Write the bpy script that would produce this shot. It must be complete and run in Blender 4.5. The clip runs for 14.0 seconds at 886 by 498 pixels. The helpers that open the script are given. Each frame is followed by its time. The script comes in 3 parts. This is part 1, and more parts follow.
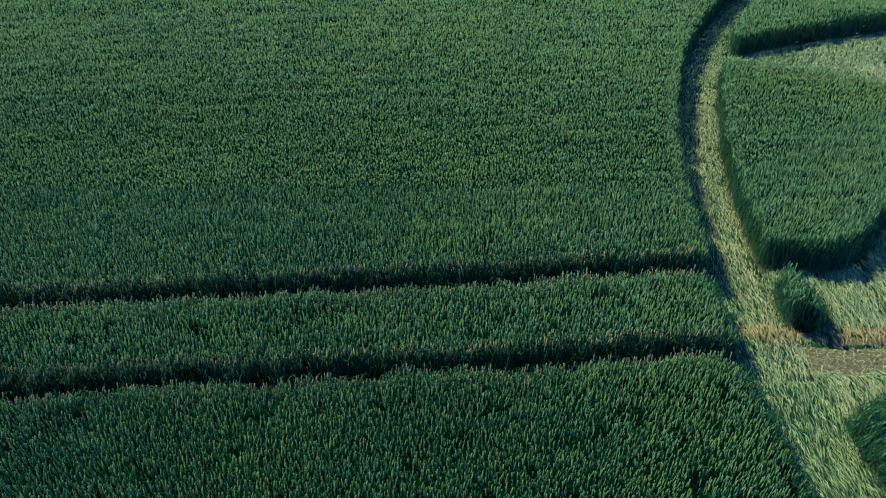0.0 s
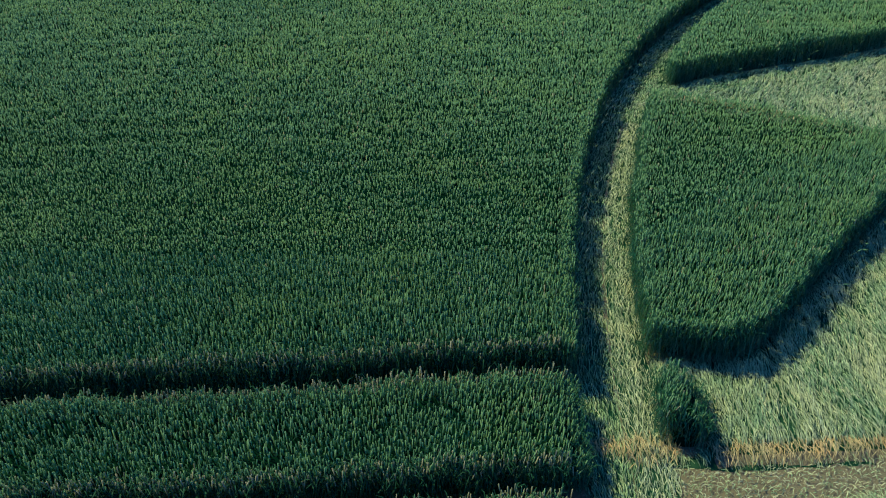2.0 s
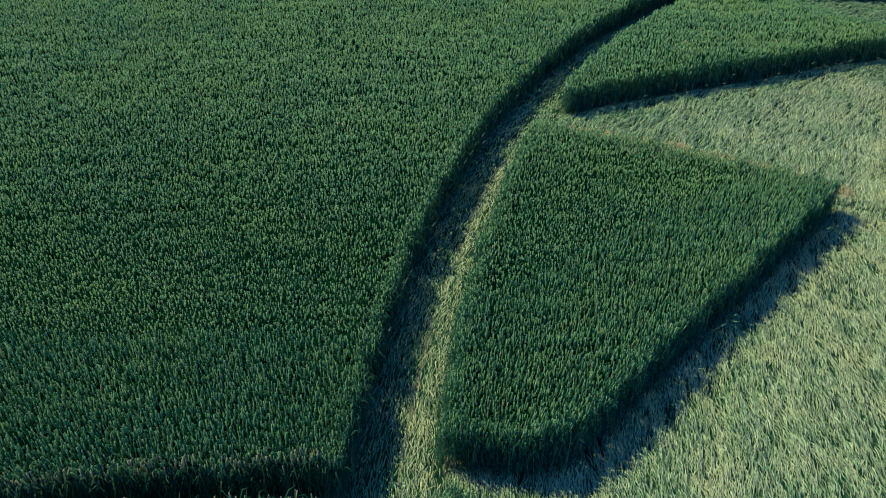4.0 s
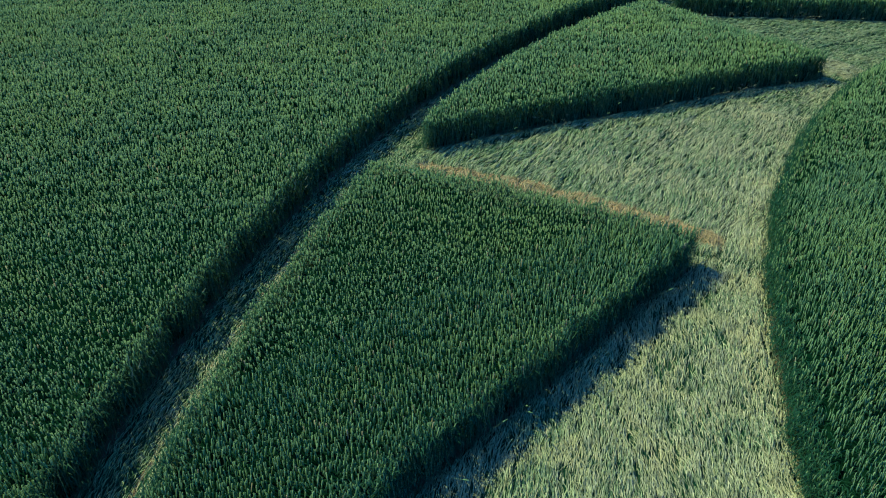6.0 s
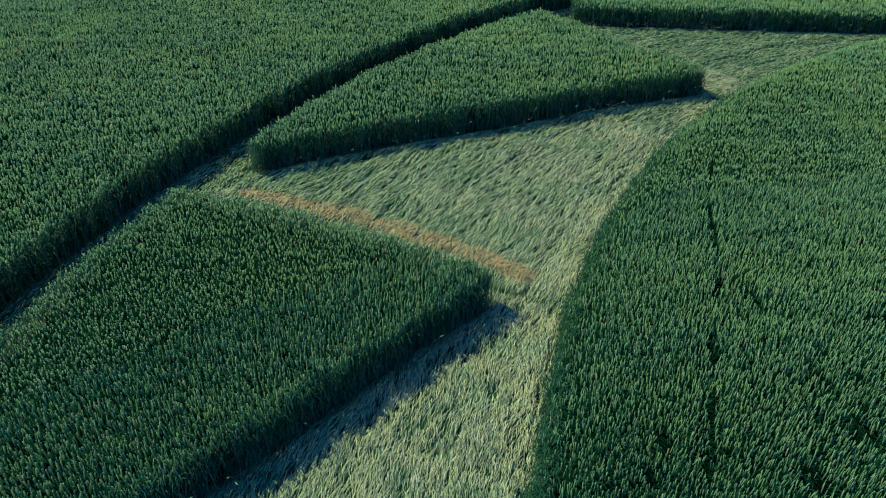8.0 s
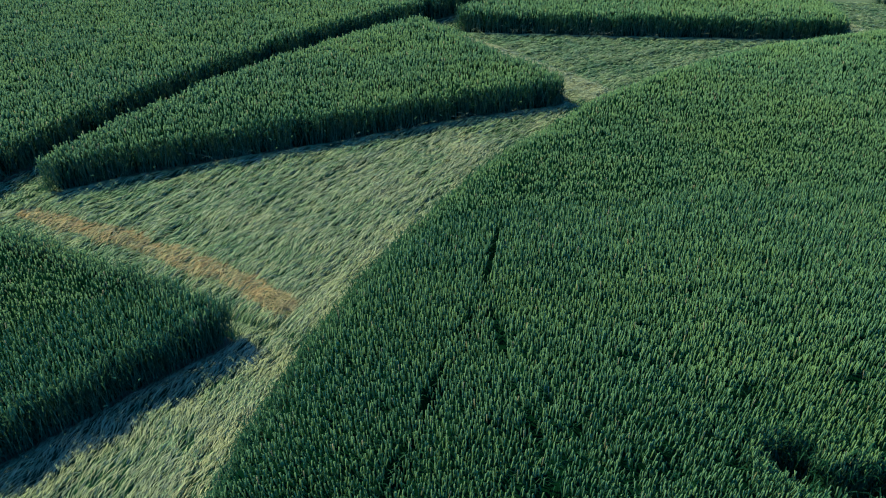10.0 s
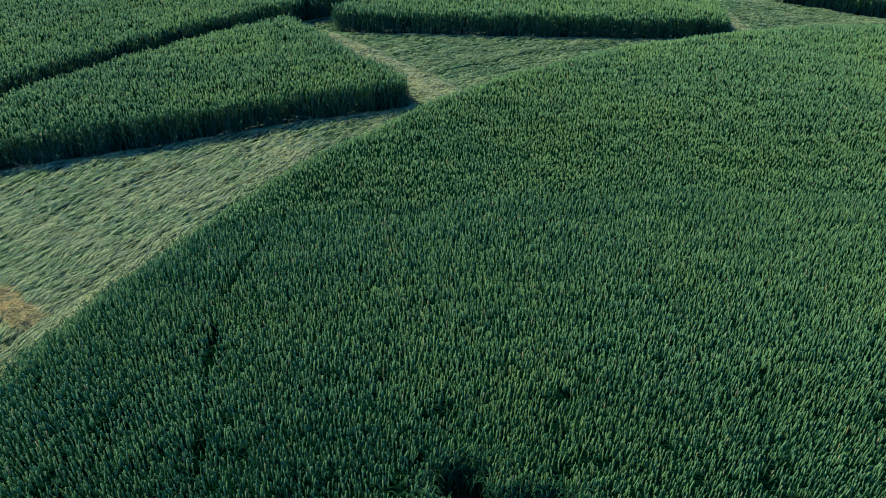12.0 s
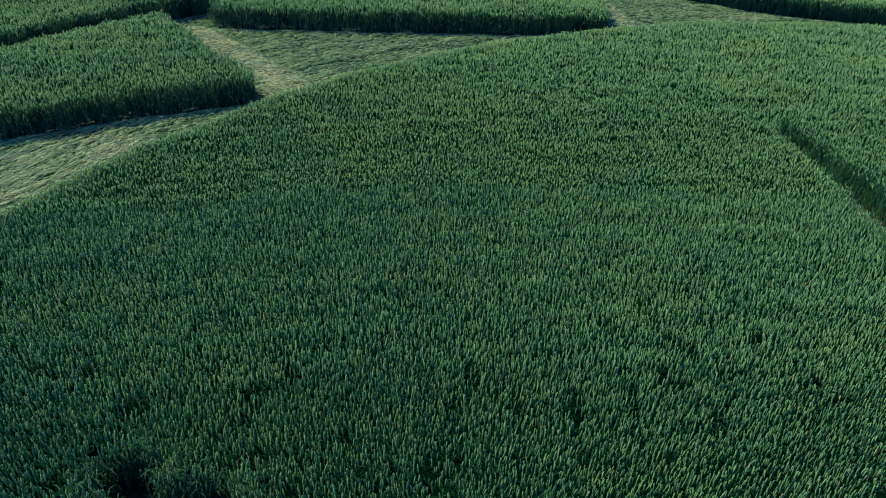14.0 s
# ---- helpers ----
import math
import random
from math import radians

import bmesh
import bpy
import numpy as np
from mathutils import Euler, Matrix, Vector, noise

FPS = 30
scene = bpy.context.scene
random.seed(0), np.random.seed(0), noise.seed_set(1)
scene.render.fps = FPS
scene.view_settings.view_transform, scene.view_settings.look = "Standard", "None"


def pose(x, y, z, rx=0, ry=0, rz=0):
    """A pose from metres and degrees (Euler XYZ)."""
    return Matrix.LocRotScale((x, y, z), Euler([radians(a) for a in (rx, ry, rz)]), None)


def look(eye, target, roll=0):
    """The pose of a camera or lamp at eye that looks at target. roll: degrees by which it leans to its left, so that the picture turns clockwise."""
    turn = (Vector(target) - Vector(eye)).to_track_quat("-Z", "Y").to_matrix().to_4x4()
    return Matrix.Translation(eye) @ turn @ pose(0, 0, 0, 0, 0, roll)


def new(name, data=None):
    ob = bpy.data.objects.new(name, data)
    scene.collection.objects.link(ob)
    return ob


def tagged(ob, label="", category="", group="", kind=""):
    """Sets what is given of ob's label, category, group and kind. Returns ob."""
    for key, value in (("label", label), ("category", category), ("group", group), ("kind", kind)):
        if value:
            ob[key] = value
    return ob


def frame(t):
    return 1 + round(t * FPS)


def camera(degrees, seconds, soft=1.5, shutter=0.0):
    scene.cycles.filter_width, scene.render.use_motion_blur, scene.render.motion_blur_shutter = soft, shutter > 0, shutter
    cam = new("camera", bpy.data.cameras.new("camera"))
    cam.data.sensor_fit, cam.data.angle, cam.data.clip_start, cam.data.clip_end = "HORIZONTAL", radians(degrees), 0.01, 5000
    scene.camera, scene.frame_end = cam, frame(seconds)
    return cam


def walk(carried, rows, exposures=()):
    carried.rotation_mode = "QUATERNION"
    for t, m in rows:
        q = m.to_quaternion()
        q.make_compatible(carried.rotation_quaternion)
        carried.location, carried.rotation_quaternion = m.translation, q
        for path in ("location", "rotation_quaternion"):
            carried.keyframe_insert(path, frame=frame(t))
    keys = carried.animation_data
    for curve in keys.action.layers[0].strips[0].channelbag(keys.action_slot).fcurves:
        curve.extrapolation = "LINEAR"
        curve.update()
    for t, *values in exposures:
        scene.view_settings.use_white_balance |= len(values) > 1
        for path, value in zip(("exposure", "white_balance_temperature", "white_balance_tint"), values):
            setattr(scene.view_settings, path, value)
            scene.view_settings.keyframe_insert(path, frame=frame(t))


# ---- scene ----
cam = camera(61.98, 14.0, soft=1.12)
PATH = [
    (0.0, look((0.002, -0.000, 9.093), (-0.158, 8.163, 3.320), 1.24)),
    (0.5, look((0.734, 0.757, 9.034), (0.571, 8.933, 3.279), 1.15)),
    (1.0, look((1.477, 1.486, 8.959), (1.309, 9.666, 3.210), 1.08)),
    (1.5, look((2.227, 2.220, 8.921), (1.991, 10.401, 3.174), 1.17)),
    (2.0, look((3.016, 2.913, 8.903), (2.801, 11.094, 3.157), 1.26)),
    (2.5, look((3.844, 3.617, 8.865), (3.640, 11.802, 3.123), 1.34)),
    (3.0, look((4.678, 4.261, 8.824), (4.476, 12.451, 3.089), 1.29)),
    (3.2, look((5.013, 4.514, 8.801), (4.816, 12.708, 3.073), 1.31)),
    (5.3, look((8.972, 7.240, 8.195), (8.736, 15.565, 2.660), 0.46)),
    (5.5, look((9.326, 7.448, 8.192), (9.098, 15.782, 2.671), 0.47)),
    (6.0, look((10.206, 7.950, 8.194), (9.993, 16.290, 2.681), 0.50)),
    (6.5, look((11.125, 8.372, 8.161), (10.951, 16.722, 2.661), 0.67)),
    (7.0, look((12.049, 8.694, 8.172), (11.900, 17.051, 2.682), 0.71)),
    (7.5, look((12.993, 9.005, 8.176), (12.863, 17.359, 2.681), 0.73)),
    (8.0, look((13.979, 9.312, 8.183), (13.872, 17.666, 2.688), 0.78)),
    (8.2, look((14.373, 9.428, 8.191), (14.277, 17.784, 2.698), 0.82)),
    (10.3, look((18.899, 10.676, 7.932), (18.784, 19.066, 2.492), 0.39)),
    (10.5, look((19.305, 10.735, 7.937), (19.204, 19.123, 2.493), 0.40)),
    (11.0, look((20.324, 10.867, 7.966), (20.243, 19.240, 2.500), 0.47)),
    (11.5, look((21.351, 10.987, 7.971), (21.311, 19.354, 2.494), 0.57)),
    (12.0, look((22.361, 11.066, 7.980), (22.353, 19.427, 2.495), 0.65)),
    (12.5, look((23.372, 11.067, 8.008), (23.397, 19.425, 2.517), 0.74)),
    (13.0, look((24.386, 11.041, 8.018), (24.438, 19.385, 2.506), 0.81)),
    (13.5, look((25.382, 11.016, 8.020), (25.462, 19.358, 2.507), 0.84)),
    (14.0, look((26.384, 10.978, 8.090), (26.486, 19.309, 2.558), 0.90)),
]
EXPOSURES = [(0.0, 0.31, 4600, -12), (14.0, 0.31, 4600, -12)]
walk(cam, PATH, EXPOSURES)

# ---- light ----
# the sun stands ahead and to the side of the flight, about 45 degrees up
SUN_FROM = Vector((-0.62, 0.45, 0.77)).normalized()
world = bpy.data.worlds.new("sky")
scene.world = world
world.use_nodes = True
wn = world.node_tree.nodes
sky = wn.new("ShaderNodeTexSky")
sky.sky_type, sky.sun_disc = "NISHITA", False
sky.ozone_density, sky.dust_density, sky.air_density = 10.0, 0.0, 0.9
sky.sun_elevation = math.asin(SUN_FROM.z)
sky.sun_rotation = math.atan2(SUN_FROM.x, SUN_FROM.y)
world.node_tree.links.new(sky.outputs["Color"], wn["Background"].inputs["Color"])
wn["Background"].inputs["Strength"].default_value = 0.118
sun = new("sun", bpy.data.lights.new("sun", "SUN"))
sun.data.energy, sun.data.angle, sun.data.color = 5.0, radians(0.6), (1.0, 0.76, 0.28)
sun.matrix_world = look(SUN_FROM * 60 + Vector((15, 20, 0)), (15, 20, 0))


# ---- materials ----
def blade_material(name, low, high, tint, rough=0.5, through_leaf=0.25, patch=1.6, spec=0.3, fine=0.5):
    """Plant matter: colour differs from blade to blade and from patch to patch, and some light shines through it."""
    m = bpy.data.materials.new(name)
    m.use_nodes = True
    nt = m.node_tree
    n, l = nt.nodes, nt.links
    n.clear()
    out = n.new("ShaderNodeOutputMaterial")
    geo = n.new("ShaderNodeNewGeometry")
    coord = n.new("ShaderNodeTexCoord")
    ramp = n.new("ShaderNodeMixRGB")
    ramp.inputs[1].default_value, ramp.inputs[2].default_value = (*low, 1), (*high, 1)
    l.new(geo.outputs["Random Per Island"], ramp.inputs[0])
    big = n.new("ShaderNodeTexNoise")
    big.inputs["Scale"].default_value, big.inputs["Detail"].default_value = 1 / patch, 3
    l.new(coord.outputs["Object"], big.inputs["Vector"])
    sharp = n.new("ShaderNodeMapRange")
    sharp.inputs["From Min"].default_value, sharp.inputs["From Max"].default_value = 0.42, 0.68
    l.new(big.outputs["Fac"], sharp.inputs["Value"])
    scaled = n.new("ShaderNodeMath")
    scaled.operation = "MULTIPLY"
    scaled.inputs[1].default_value = fine
    l.new(sharp.outputs["Result"], scaled.inputs[0])
    mix = n.new("ShaderNodeMixRGB")
    mix.inputs[2].default_value = (*tint, 1)
    l.new(scaled.outputs[0], mix.inputs[0])
    l.new(ramp.outputs[0], mix.inputs[1])
    grain = n.new("ShaderNodeTexNoise")
    grain.inputs["Scale"].default_value = 90
    l.new(coord.outputs["Object"], grain.inputs["Vector"])
    bump = n.new("ShaderNodeBump")
    bump.inputs["Strength"].default_value, bump.inputs["Distance"].default_value = 0.35, 0.004
    l.new(grain.outputs["Fac"], bump.inputs["Height"])
    body = n.new("ShaderNodeBsdfPrincipled")
    body.inputs["Roughness"].default_value = rough
    body.inputs["Specular IOR Level"].default_value = spec
    l.new(mix.outputs[0], body.inputs["Base Color"])
    l.new(bump.outputs[0], body.inputs["Normal"])
    glow = n.new("ShaderNodeBsdfTranslucent")
    l.new(mix.outputs[0], glow.inputs["Color"])
    both = n.new("ShaderNodeMixShader")
    both.inputs[0].default_value = through_leaf
    l.new(body.outputs[0], both.inputs[1])
    l.new(glow.outputs[0], both.inputs[2])
    l.new(both.outputs[0], out.inputs["Surface"])
    return m


def soil_material(name, dark, light, stone):
    m = bpy.data.materials.new(name)
    m.use_nodes = True
    n, l = m.node_tree.nodes, m.node_tree.links
    body = n["Principled BSDF"]
    body.inputs["Roughness"].default_value = 0.95
    coord = n.new("ShaderNodeTexCoord")
    big = n.new("ShaderNodeTexNoise")
    big.inputs["Scale"].default_value, big.inputs["Detail"].default_value = 0.8, 8
    small = n.new("ShaderNodeTexNoise")
    small.inputs["Scale"].default_value, small.inputs["Detail"].default_value = 22, 6
    mix = n.new("ShaderNodeMixRGB")
    mix.inputs[1].default_value, mix.inputs[2].default_value = (*dark, 1), (*light, 1)
    chalk = n.new("ShaderNodeMixRGB")
    chalk.inputs[2].default_value = (*stone, 1)
    edge = n.new("ShaderNodeMapRange")
    edge.inputs["From Min"].default_value, edge.inputs["From Max"].default_value = 0.62, 0.72
    bump = n.new("ShaderNodeBump")
    bump.inputs["Strength"].default_value, bump.inputs["Distance"].default_value = 0.8, 0.03
    for t in (big, small):
        l.new(coord.outputs["Object"], t.inputs["Vector"])
    l.new(big.outputs["Fac"], mix.inputs[0])
    l.new(small.outputs["Fac"], edge.inputs["Value"])
    l.new(edge.outputs["Result"], chalk.inputs[0])
    l.new(mix.outputs[0], chalk.inputs[1])
    l.new(chalk.outputs[0], body.inputs["Base Color"])
    l.new(small.outputs["Fac"], bump.inputs["Height"])
    l.new(bump.outputs[0], body.inputs["Normal"])
    return m


EAR = blade_material("wheat ears", (0.078, 0.16, 0.086), (0.24, 0.355, 0.188), (0.25, 0.345, 0.118), 0.7, 0.10, 2.5, 0.12, 0.4)
RIPE_EAR = blade_material("ripening rim ears", (0.23, 0.26, 0.16), (0.46, 0.40, 0.29), (0.40, 0.34, 0.20), 0.7, 0.2, 0.6, 0.15, 0.5)
LEAF = blade_material("wheat leaves", (0.018, 0.066, 0.040), (0.045, 0.125, 0.078), (0.045, 0.11, 0.05), 0.6, 0.35, 1.7, 0.15)
STEM = blade_material("wheat stems", (0.06, 0.13, 0.085), (0.16, 0.24, 0.15), (0.19, 0.23, 0.13), 0.5, 0.15, 0.8, 0.25)
# near-black: the shade between ears and stems is put into this colour
UNDER = blade_material("shade-dark leaf mass", (0.004, 0.015, 0.008), (0.004, 0.015, 0.008), (0.007, 0.023, 0.012), 1.0, 0.0, 0.4, 0.0, 1.0)
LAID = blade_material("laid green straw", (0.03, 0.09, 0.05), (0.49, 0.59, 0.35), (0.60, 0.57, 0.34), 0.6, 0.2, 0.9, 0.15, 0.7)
LAID_GREEN = blade_material("laid green wheat, also path shade", (0.022, 0.085, 0.045), (0.47, 0.59, 0.32), (0.57, 0.56, 0.30), 0.6, 0.2, 1.1, 0.2, 0.4)
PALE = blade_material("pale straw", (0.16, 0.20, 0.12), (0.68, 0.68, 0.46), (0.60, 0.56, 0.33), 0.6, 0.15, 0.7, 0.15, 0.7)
STUBBLE = blade_material("yellow stem bases", (0.29, 0.24, 0.12), (0.66, 0.51, 0.29), (0.60, 0.36, 0.17), 0.6, 0.15, 0.6, 0.2, 0.7)
DRY = blade_material("dry grass heads", (0.17, 0.19, 0.13), (0.30, 0.31, 0.23), (0.22, 0.25, 0.15), 0.6, 0.2, 0.5, 0.3)
SOIL = soil_material("chalky soil", (0.09, 0.07, 0.045), (0.21, 0.165, 0.108), (0.45, 0.39, 0.30))
CROP = soil_material("standing crop", (0.012, 0.036, 0.018), (0.026, 0.062, 0.03), (0.07, 0.13, 0.058))
TRODDEN = soil_material("trodden straw", (0.07, 0.105, 0.055), (0.16, 0.19, 0.10), (0.36, 0.38, 0.23))
# the mat is darkened in place of shadow between the laid blades
THATCH = blade_material("straw thatch, shadow-dark", (0.014, 0.042, 0.024), (0.014, 0.042, 0.024), (0.032, 0.066, 0.034), 0.9, 0.0, 0.35, 0.05, 1.0)

# ---- plan: a ring path, leaf-shaped stands round it, and a disc of standing wheat ----
CX, CY = 42.55, 10.71
R_OUT, R_IN, R_DISC = 37.54, 36.27, 27.9
rng = np.random.default_rng(7)


def lie(x, y):
    """Height of the ground: the field is very slightly domed."""
    u, v = (np.asarray(x) - 15) / 10, (np.asarray(y) - 18) / 10
    u = np.clip(u, -5, 5)
    v = np.clip(v, -4, 5)
    return -0.070 * u * u - 0.025 * u * v + 0.002 * v * v - 0.003 * u**3


def lumps(x, y, size, seed):
    """Smooth value noise, 0 to 1."""
    u, v = x / size + 37.1 * seed, y / size + 11.7 * seed
    i, j = np.floor(u).astype(np.int64), np.floor(v).astype(np.int64)
    a, b = u - i, v - j
    a, b = a * a * (3 - 2 * a), b * b * (3 - 2 * b)

    def at(p, q):
        h = (p * 374761393 + q * 668265263 + seed * 974711) & 0x7FFFFFFF
        h = ((h ^ (h >> 13)) * 1274126177) & 0x7FFFFFFF
        return ((h ^ (h >> 16)) & 0xFFFF) / 65535.0

    return (at(i, j) * (1 - a) + at(i + 1, j) * a) * (1 - b) + (at(i, j + 1) * (1 - a) + at(i + 1, j + 1) * a) * b


def arc(radius, a, b, steps=40):
    """Points of a circle round the formation's centre; angles in degrees, 0 towards -x, growing towards +y."""
    q = np.radians(np.linspace(a, b, steps))
    return [(CX - radius * math.cos(t), CY + radius * math.sin(t)) for t in q]


def inside(poly, x, y):
    """Signed distance to a polygon, positive inside."""
    p = np.asarray(poly, float)
    q = np.roll(p, -1, axis=0)
    best, odd = np.full(x.shape, 1e9), np.zeros(x.shape, bool)
    for (ax, ay), (bx, by) in zip(p, q):
        dx, dy = bx - ax, by - ay
        s = np.clip(((x - ax) * dx + (y - ay) * dy) / (dx * dx + dy * dy + 1e-12), 0, 1)
        best = np.minimum(best, (x - ax - s * dx) ** 2 + (y - ay - s * dy) ** 2)
        if dy:
            odd ^= ((ay > y) != (by > y)) & (x < ax + (y - ay) * dx / dy)
    best = np.sqrt(best)
    return np.where(odd, best, -best)


def radius(x, y):
    return np.hypot(x - CX, y - CY)


def curve(points, steps=8):
    """A smooth open line through a few points."""
    p = np.asarray(points, float)
    p = np.vstack([2 * p[0] - p[1], p, 2 * p[-1] - p[-2]])
    out = []
    for i in range(1, len(p) - 2):
        for t in np.linspace(0, 1, steps, endpoint=False):
            a, b, c, d = p[i - 1], p[i], p[i + 1], p[i + 2]
            out.append(tuple(0.5 * (2 * b + (c - a) * t + (2 * a - 5 * b + 4 * c - d) * t * t + (3 * b - a - 3 * c + d) * t**3)))
    return out + [tuple(p[-2])]


# the stands between ring and disc
STAND_A = curve([(6.35, 12.55), (7.6, 12.5), (8.35, 12.85), (9.15, 13.75), (10.5, 15.25), (12.05, 16.95), (13.4, 18.45), (14.65, 19.72)]) + curve(
    [(14.75, 19.95), (13.1, 20.75), (11.3, 21.52), (9.4, 22.3), (8.3, 22.65)]) + arc(R_IN, 19.2, 3.2, 14)
STAND_B = curve([(9.35, 24.75), (11.6, 25.95), (14.95, 27.45), (18.8, 29.35), (21.25, 30.3)]) + curve(
    [(21.3, 30.5), (20.85, 31.35), (20.0, 32.2), (18.6, 34.2), (17.0, 36.25)]) + arc(R_IN, 44.6, 23.4, 16)
STAND_C = curve([(18.8, 36.95), (23.0, 37.0), (28.0, 37.2), (32.4, 37.45)]) + curve(
    [(32.6, 37.7), (32.7, 40.2), (32.0, 42.5), (30.2, 44.6)]) + arc(R_IN, 70.0, 48.0, 16)
STAND_D = curve([(32.6, 45.0), (36.7, 43.3), (40.5, 41.7), (45.3, 41.0)]) + curve(
    [(45.4, 41.2), (45.6, 42.6), (45.9, 44.2)]) + arc(R_IN, 95.0, 74.0, 16)
STAND_Z = curve([(6.45, 8.2), (7.2, 8.75), (9.2, 8.9), (14.0, 7.6)]) + [(14.0, 1.0)] + arc(R_IN, -16.0, -4.0, 8)
TUFT = [(6.3, 10.75), (6.28, 11.55), (6.95, 11.8), (7.15, 11.3), (6.95, 10.5), (6.55, 10.35)]
HOLE = [(22.27, 16.8), (22.33, 17.16), (22.65, 17.3), (23.0, 17.24), (23.0, 16.94), (23.45, 16.88), (24.0, 16.84), (24.05, 16.42), (23.3, 16.4), (22.65, 16.55)]
SLIT = [(34.9, 28.0), (35.3, 28.55), (35.72, 27.1), (35.95, 25.8), (36.1, 24.9), (36.28, 23.8), (36.45, 22.6), (35.2, 22.6), (35.25, 23.8), (35.18, 24.6), (35.08, 25.6), (35.0, 26.8)]
SEAM_SIDE = [(18.9, 20.6), (18.04, 18.1), (17.2, 15.3)]
SEAM = [(20.05, 25.0), (19.2, 22.6), (18.8, 20.5), (19.1, 18.6), (19.4, 17.1), (19.6, 16.0)]


def tram(x, y, y0, width):
    """Signed distance to a wheel track that runs up to the ring; negative on the track."""
    v = (y - y0 - 0.111 * (x - 4.8)) * 0.994
    return np.maximum(-v, v - width)


TRAM_1, TRAM_2 = 11.37, 9.10


def line_gap(points, x, y):
    """Distance to an open line."""
    p = np.asarray(points)
    best = np.full(x.shape, 99.0)
    for (ax, ay), (bx, by) in zip(p, p[1:]):
        t = np.clip(((x - ax) * (bx - ax) + (y - ay) * (by - ay)) / ((bx - ax) ** 2 + (by - ay) ** 2), 0, 1)
        best = np.minimum(best, np.hypot(x - ax - t * (bx - ax), y - ay - t * (by - ay)))
    return best


def seam_gap(x, y):
    return np.minimum(line_gap(SEAM, x, y), line_gap(SEAM_SIDE, x, y) + 0.035)


def outer(x, y):
    return np.minimum(np.minimum(radius(x, y) - R_OUT, tram(x, y, TRAM_1, 0.58)), tram(x, y, TRAM_2, 0.52))


def track_side(x, y, y0):
    return y - y0 - 0.111 * (x - 4.8)


def field_north(x, y):
    return np.minimum(radius(x, y) - R_OUT, track_side(x, y, TRAM_1 + 0.58))


def field_strip(x, y):
    return np.minimum(np.minimum(radius(x, y) - R_OUT, -track_side(x, y, TRAM_1)), track_side(x, y, TRAM_2 + 0.52))


def field_south(x, y):
    return np.minimum(radius(x, y) - R_OUT, -track_side(x, y, TRAM_2))


def disc(x, y):
    d = R_DISC - radius(x, y)
    return np.minimum(d, np.minimum(-inside(HOLE, x, y), -inside(SLIT, x, y)))


NEAR_X, NEAR_Y = (-8, 5.9, 7.9, 10.4, 14.2, 19.3, 25.6, 33, 60), (5.6, 6.0, 7.8, 9.8, 12.5, 14.5, 15.9, 16.0, 16.0)
FAR_X, FAR_Y = (-20, -12.6, -8.5, -3, 4, 25, 48), (29, 33, 36, 38.5, 40, 42, 45.0)


def flown(x, y):
    """How far a place lies ahead of the flight line, which bends across the field."""
    return y - np.interp(x, NEAR_X, NEAR_Y) + 6.5


def in_view(x, y):
    """The part of the field that the flight passes over."""
    return (y > np.interp(x, NEAR_X, NEAR_Y)) & (y < np.interp(x, FAR_X, FAR_Y)) & (x > -7.3 - 0.55 * (y - 6)) & (x < 34 + 0.52 * (y - 16.8))


# ---- mesh building ----
def soup(name, verts, faces_of_one, materials, parent=None, index=None, smooth=True):
    """One mesh of many alike pieces: verts (pieces, corners, 3), the faces of one piece, triangles only."""
    n, k, _ = verts.shape
    f = np.asarray(faces_of_one, np.int64)
    tris = (f[None] + (np.arange(n) * k)[:, None, None]).reshape(-1, 3)
    return mesh_from(name, verts.reshape(-1, 3), tris, materials, parent, None if index is None else np.repeat(index, len(f)), smooth)


def mesh_from(name, verts, tris, materials, parent=None, index=None, smooth=True):
    me = bpy.data.meshes.new(name)
    me.vertices.add(len(verts))
    me.vertices.foreach_set("co", np.ascontiguousarray(verts, np.float32).ravel())
    me.loops.add(len(tris) * 3)
    me.loops.foreach_set("vertex_index", np.ascontiguousarray(tris, np.int32).ravel())
    me.polygons.add(len(tris))
    me.polygons.foreach_set("loop_start", np.arange(0, len(tris) * 3, 3, dtype=np.int32))
    for m in materials:
        me.materials.append(m)
    if index is not None:
        me.polygons.foreach_set("material_index", np.ascontiguousarray(index, np.int32))
    me.update(calc_edges=True)
    if not smooth:
        me.polygons.foreach_set("use_smooth", np.zeros(len(tris), bool))
    ob = new(name, me)
    if parent is not None:
        ob.parent = parent
    return ob


def merge(*pieces):
    """Joins (verts, faces_of_one) pairs into one list of corners and triangles."""
    v, f, at = [np.zeros((0, 3))], [np.zeros((0, 3), np.int64)], 0
    for verts, faces in pieces:
        n, k, _ = verts.shape
        if not n:
            continue
        v.append(verts.reshape(-1, 3))
        f.append((np.asarray(faces)[None] + (at + np.arange(n) * k)[:, None, None]).reshape(-1, 3))
        at += n * k
    return np.concatenate(v), np.concatenate(f)


TURN3 = np.radians([90, 210, 330])
EAR_NEAR = [(0, 1, 4), (0, 4, 3), (1, 2, 5), (1, 5, 4), (2, 0, 3), (2, 3, 5), (3, 4, 6), (4, 5, 6), (5, 3, 6)]
EAR_MID = [(0, 1, 4), (0, 4, 3), (1, 2, 5), (1, 5, 4), (2, 0, 3), (2, 3, 5), (3, 4, 5)]
EAR_FAR = [(0, 2, 1), (0, 3, 2), (0, 1, 3), (1, 2, 3)]
STRIP2 = [(0, 1, 3), (0, 3, 2), (2, 3, 4)]
STRIP3 = [(0, 1, 3), (0, 3, 2), (2, 3, 5), (2, 5, 4)]


